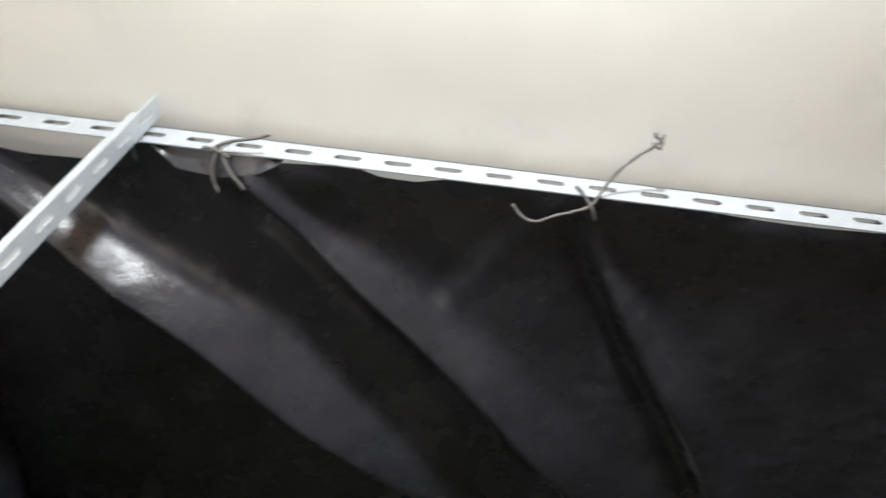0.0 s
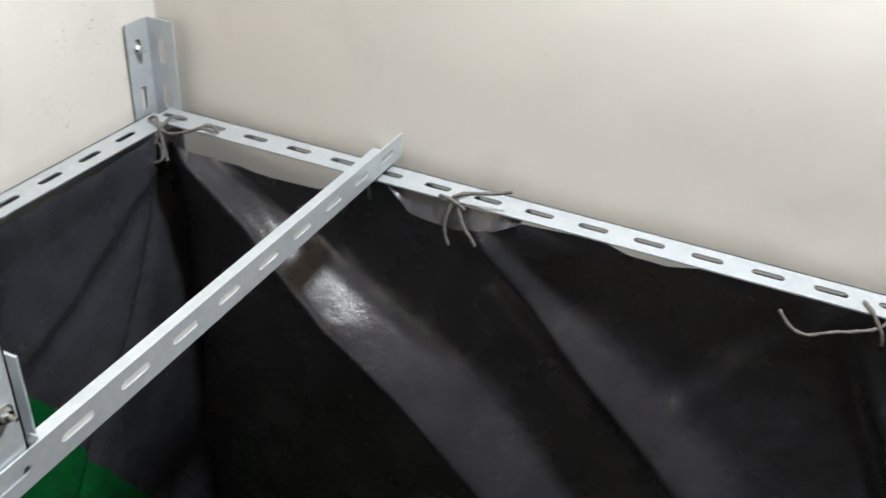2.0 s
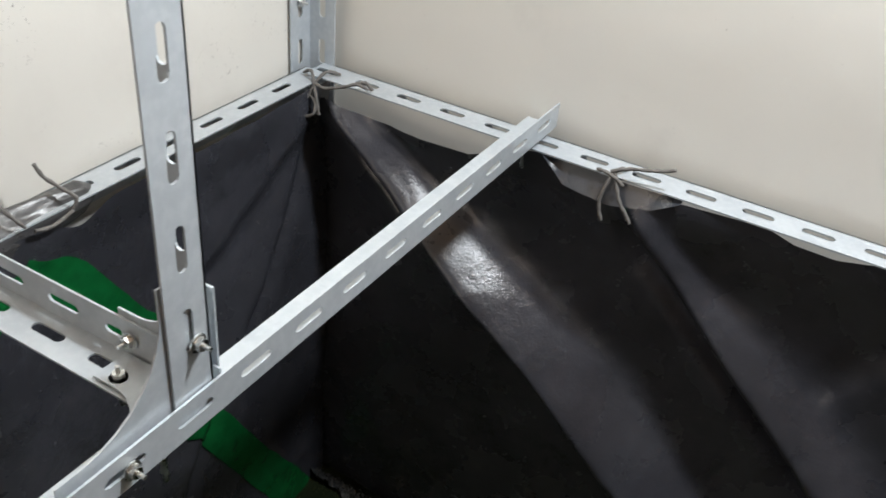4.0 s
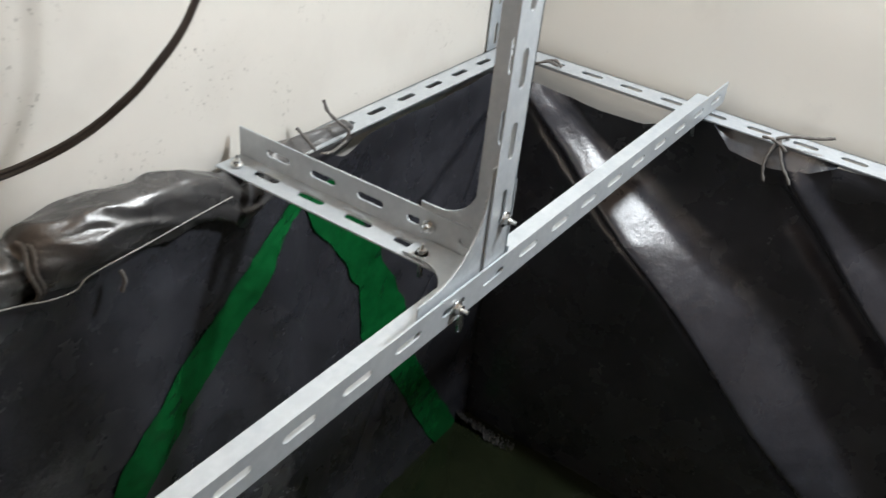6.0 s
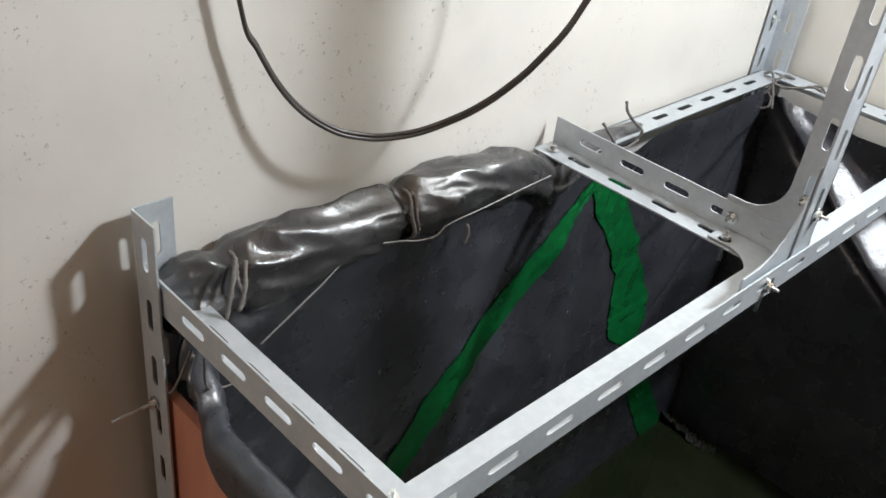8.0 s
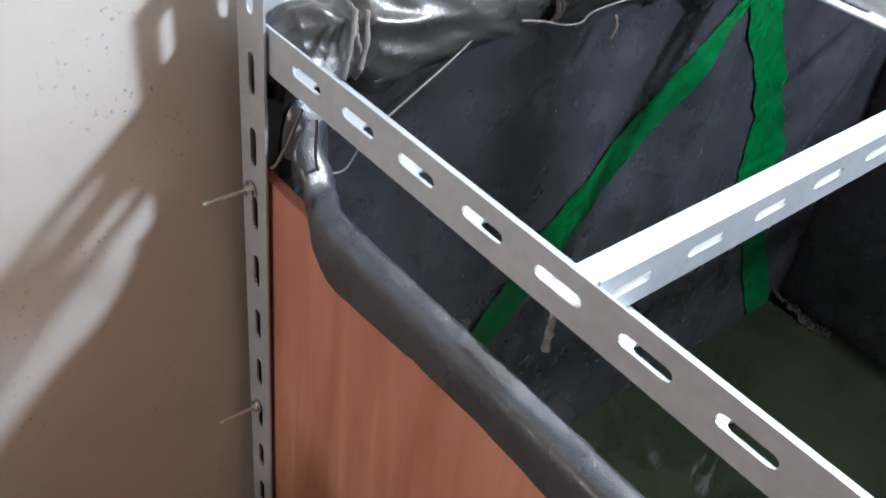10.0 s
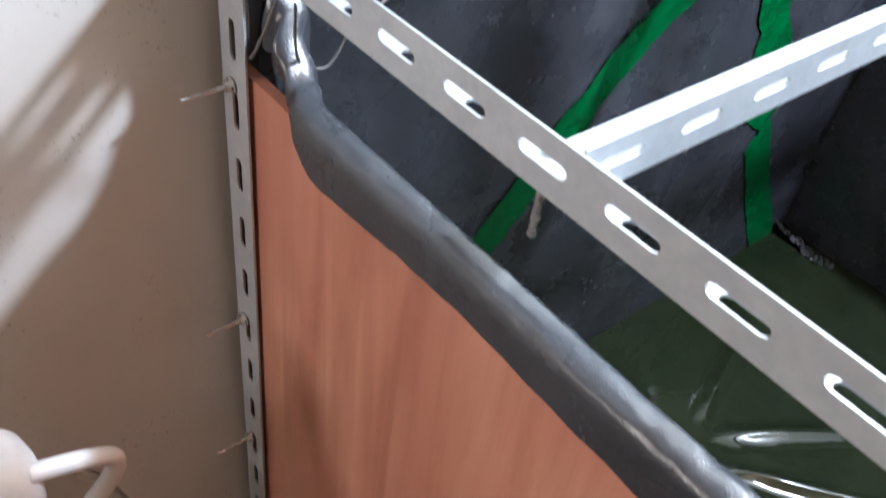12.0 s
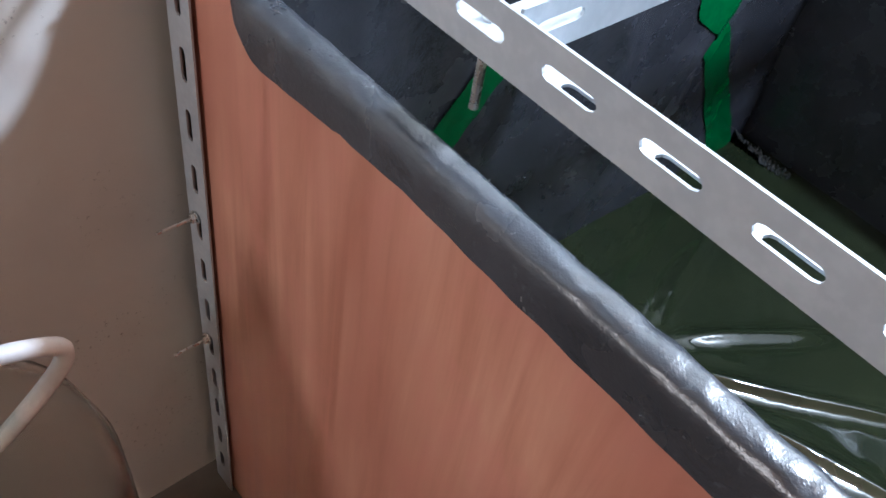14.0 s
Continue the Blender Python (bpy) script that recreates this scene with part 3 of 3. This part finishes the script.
tie("grey string knotted round the rack's back corner", [
    [(-0.935, 1.075, 1.046), (-0.948, 1.058, 1.052), (-0.955, 1.040, 1.040), (-0.962, 1.030, 1.018), (-0.972, 1.024, 1.004), (-0.960, 1.020, 0.990), (-0.945, 1.022, 0.998), (-0.950, 1.030, 1.014), (-0.965, 1.034, 1.020)],
    [(-0.955, 1.038, 1.038), (-0.935, 1.038, 1.036), (-0.905, 1.042, 1.046), (-0.885, 1.046, 1.054), (-0.866, 1.050, 1.050)],
    [(-0.985, 1.050, 1.044), (-0.968, 1.046, 1.052), (-0.955, 1.036, 1.034), (-0.945, 1.030, 1.012), (-0.940, 1.028, 0.994)],
    [(-0.889, 1.046, 1.053), (-0.874, 1.052, 1.058), (-0.862, 1.054, 1.048)]], 0.0026, NY)
tie("grey string tied over the rail with loose ends", [
    [(-0.470, 1.078, 1.044), (-0.474, 1.056, 1.054), (-0.480, 1.042, 1.044), (-0.486, 1.036, 1.018), (-0.484, 1.034, 1.000), (-0.478, 1.034, 0.984)],
    [(-0.482, 1.046, 1.052), (-0.460, 1.048, 1.062), (-0.435, 1.050, 1.068), (-0.418, 1.052, 1.072), (-0.402, 1.054, 1.078)],
    [(-0.476, 1.046, 1.052), (-0.468, 1.040, 1.034), (-0.458, 1.036, 1.016), (-0.448, 1.036, 1.004), (-0.440, 1.036, 0.992)],
    [(-0.502, 1.052, 1.046), (-0.488, 1.044, 1.050), (-0.472, 1.042, 1.046), (-0.462, 1.044, 1.038)]], 0.0026, NY)
tie("grey string threaded through the rail with a knotted free end", [
    [(0.121, 1.082, 1.136), (0.114, 1.078, 1.122), (0.090, 1.072, 1.104), (0.064, 1.062, 1.078), (0.048, 1.052, 1.052), (0.036, 1.043, 1.033), (0.012, 1.038, 1.022), (-0.012, 1.038, 1.012), (-0.036, 1.040, 0.998), (-0.056, 1.044, 1.000), (-0.074, 1.050, 1.016)],
    [(0.014, 1.070, 1.046), (0.022, 1.052, 1.048), (0.033, 1.043, 1.036), (0.040, 1.040, 1.026), (0.044, 1.040, 1.012)],
    [(0.108, 1.078, 1.124), (0.117, 1.074, 1.118), (0.120, 1.080, 1.126), (0.112, 1.082, 1.130), (0.108, 1.079, 1.138)]], 0.0024, NY, 0.026)
tie("stiff upright string ends on the west rail", [
    [(-0.952, 0.606, 1.036), (-0.948, 0.612, 1.052), (-0.960, 0.602, 1.066), (-0.968, 0.590, 1.082), (-0.970, 0.583, 1.100)],
    [(-0.950, 0.545, 1.046), (-0.955, 0.535, 1.062), (-0.968, 0.528, 1.078)],
    [(-0.946, 0.604, 1.040), (-0.946, 0.575, 1.034), (-0.945, 0.552, 1.040)]], 0.0024)


def ring(y, rx, rz, wob, lo=-1.1, hi=2.7):
    return [(-0.973 + rx * math.cos(lo + (hi - lo) * k / 8), y + wob * math.sin(k * 1.1) + 0.004 * k / 8, 1.048 + rz * math.sin(lo + (hi - lo) * k / 8)) for k in range(9)]


tie("pale string bound round the rolled sheet", [
    ring(0.122, 0.031, 0.035, 0.004, -0.9, 1.6), ring(0.128, 0.031, 0.035, 0.003, -0.7, 1.3),
    [(-0.944, 0.222, 1.016), (-0.940, 0.224, 1.004), (-0.941, 0.219, 0.990)]], 0.0026)
tie("string bound round the roll at the front corner", [
    ring(-0.125, 0.033, 0.038, 0.003, -0.6, 1.5), [(-0.945, -0.128, 1.092), (-0.930, -0.140, 1.080), (-0.922, -0.150, 1.062), (-0.918, -0.156, 1.046)],
    [(-0.942, -0.118, 1.090), (-0.924, -0.130, 1.072), (-0.916, -0.142, 1.052)]], 0.0026)
tie("thin string holding the front hem to the rail", [
    [(-0.944, -0.110, 0.964), (-0.940, -0.135, 0.935), (-0.925, -0.170, 0.955), (-0.905, -0.190, 0.985), (-0.890, -0.200, 1.035)],
    [(-0.930, -0.218, 0.972), (-0.916, -0.222, 0.985), (-0.905, -0.218, 1.010), (-0.903, -0.206, 1.040)]], 0.0014)

# ---- cable on the west wall ----
cable = thing("wall_cable", "dark twin-core cable hanging in a loop on the wall", "cable")
LOOP = [(-1.001, -0.11, 1.75), (-1.001, -0.098, 1.45), (-1.001, -0.08, 1.327), (-0.997, -0.066, 1.293), (-0.99, -0.044, 1.251), (-0.981, -0.018, 1.219), (-0.97, 0.015, 1.195), (-0.96, 0.047, 1.184), (-0.951, 0.072, 1.181), (-0.939, 0.108, 1.183), (-0.928, 0.144, 1.192), (-0.917, 0.176, 1.205), (-0.906, 0.208, 1.225), (-0.894, 0.245, 1.257), (-0.88, 0.288, 1.314), (-0.87, 0.323, 1.42), (-0.865, 0.338, 1.75)]
for dx, dz in ((0.0, 0.0), (0.0015, -0.0042)):
    bezier_tube("core", [(x + dx, y, z + dz) for x, y, z in LOOP], 0.0026, CABLE, cable)

# ---- translucent bottle beside the tank ----


def lathe(profile, seg=40, wob=0.0):
    verts, faces = [], []
    for r, z in profile:
        for k in range(seg):
            a = 2 * math.pi * k / seg
            q = r * (1 + wob * math.cos(6 * a))
            verts.append((q * math.cos(a), q * math.sin(a), z))
    for i in range(len(profile) - 1):
        for k in range(seg):
            p, q = i * seg + k, i * seg + (k + 1) % seg
            faces.append((p, q, q + seg, p + seg))
    return verts, faces


bottle = thing("plastic_canister", "translucent plastic canister with a white cap and strap handle", "canister")
bottle.location = (-0.850, -0.515, 0.0)
part("canister_body", lathe([(0.002, 0.004), (0.115, 0.004), (0.130, 0.02), (0.130, 0.16), (0.126, 0.18), (0.130, 0.20), (0.130, 0.44), (0.126, 0.52), (0.108, 0.585), (0.07, 0.63), (0.034, 0.65), (0.034, 0.68),
                             (0.030, 0.68), (0.030, 0.648), (0.066, 0.625), (0.104, 0.58), (0.122, 0.52), (0.126, 0.44), (0.126, 0.02), (0.002, 0.008)]), CLEAR, bottle, smooth=True)
part("cap", lathe([(0.001, 0.676), (0.036, 0.676), (0.043, 0.682), (0.044, 0.715), (0.040, 0.733), (0.028, 0.744), (0.001, 0.748)], wob=0.012), WHITE, bottle, "white screw cap", smooth=True)
bezier_tube("strap_handle", [(0.020, 0.030, 0.725), (0.018, 0.062, 0.712), (0.016, 0.088, 0.697), (0.015, 0.100, 0.683), (0.017, 0.092, 0.664), (0.022, 0.060, 0.640), (0.028, 0.025, 0.622), (0.034, -0.01, 0.614)],
            0.0085, WHITE, bottle, "white plastic strap handle", seg=10)
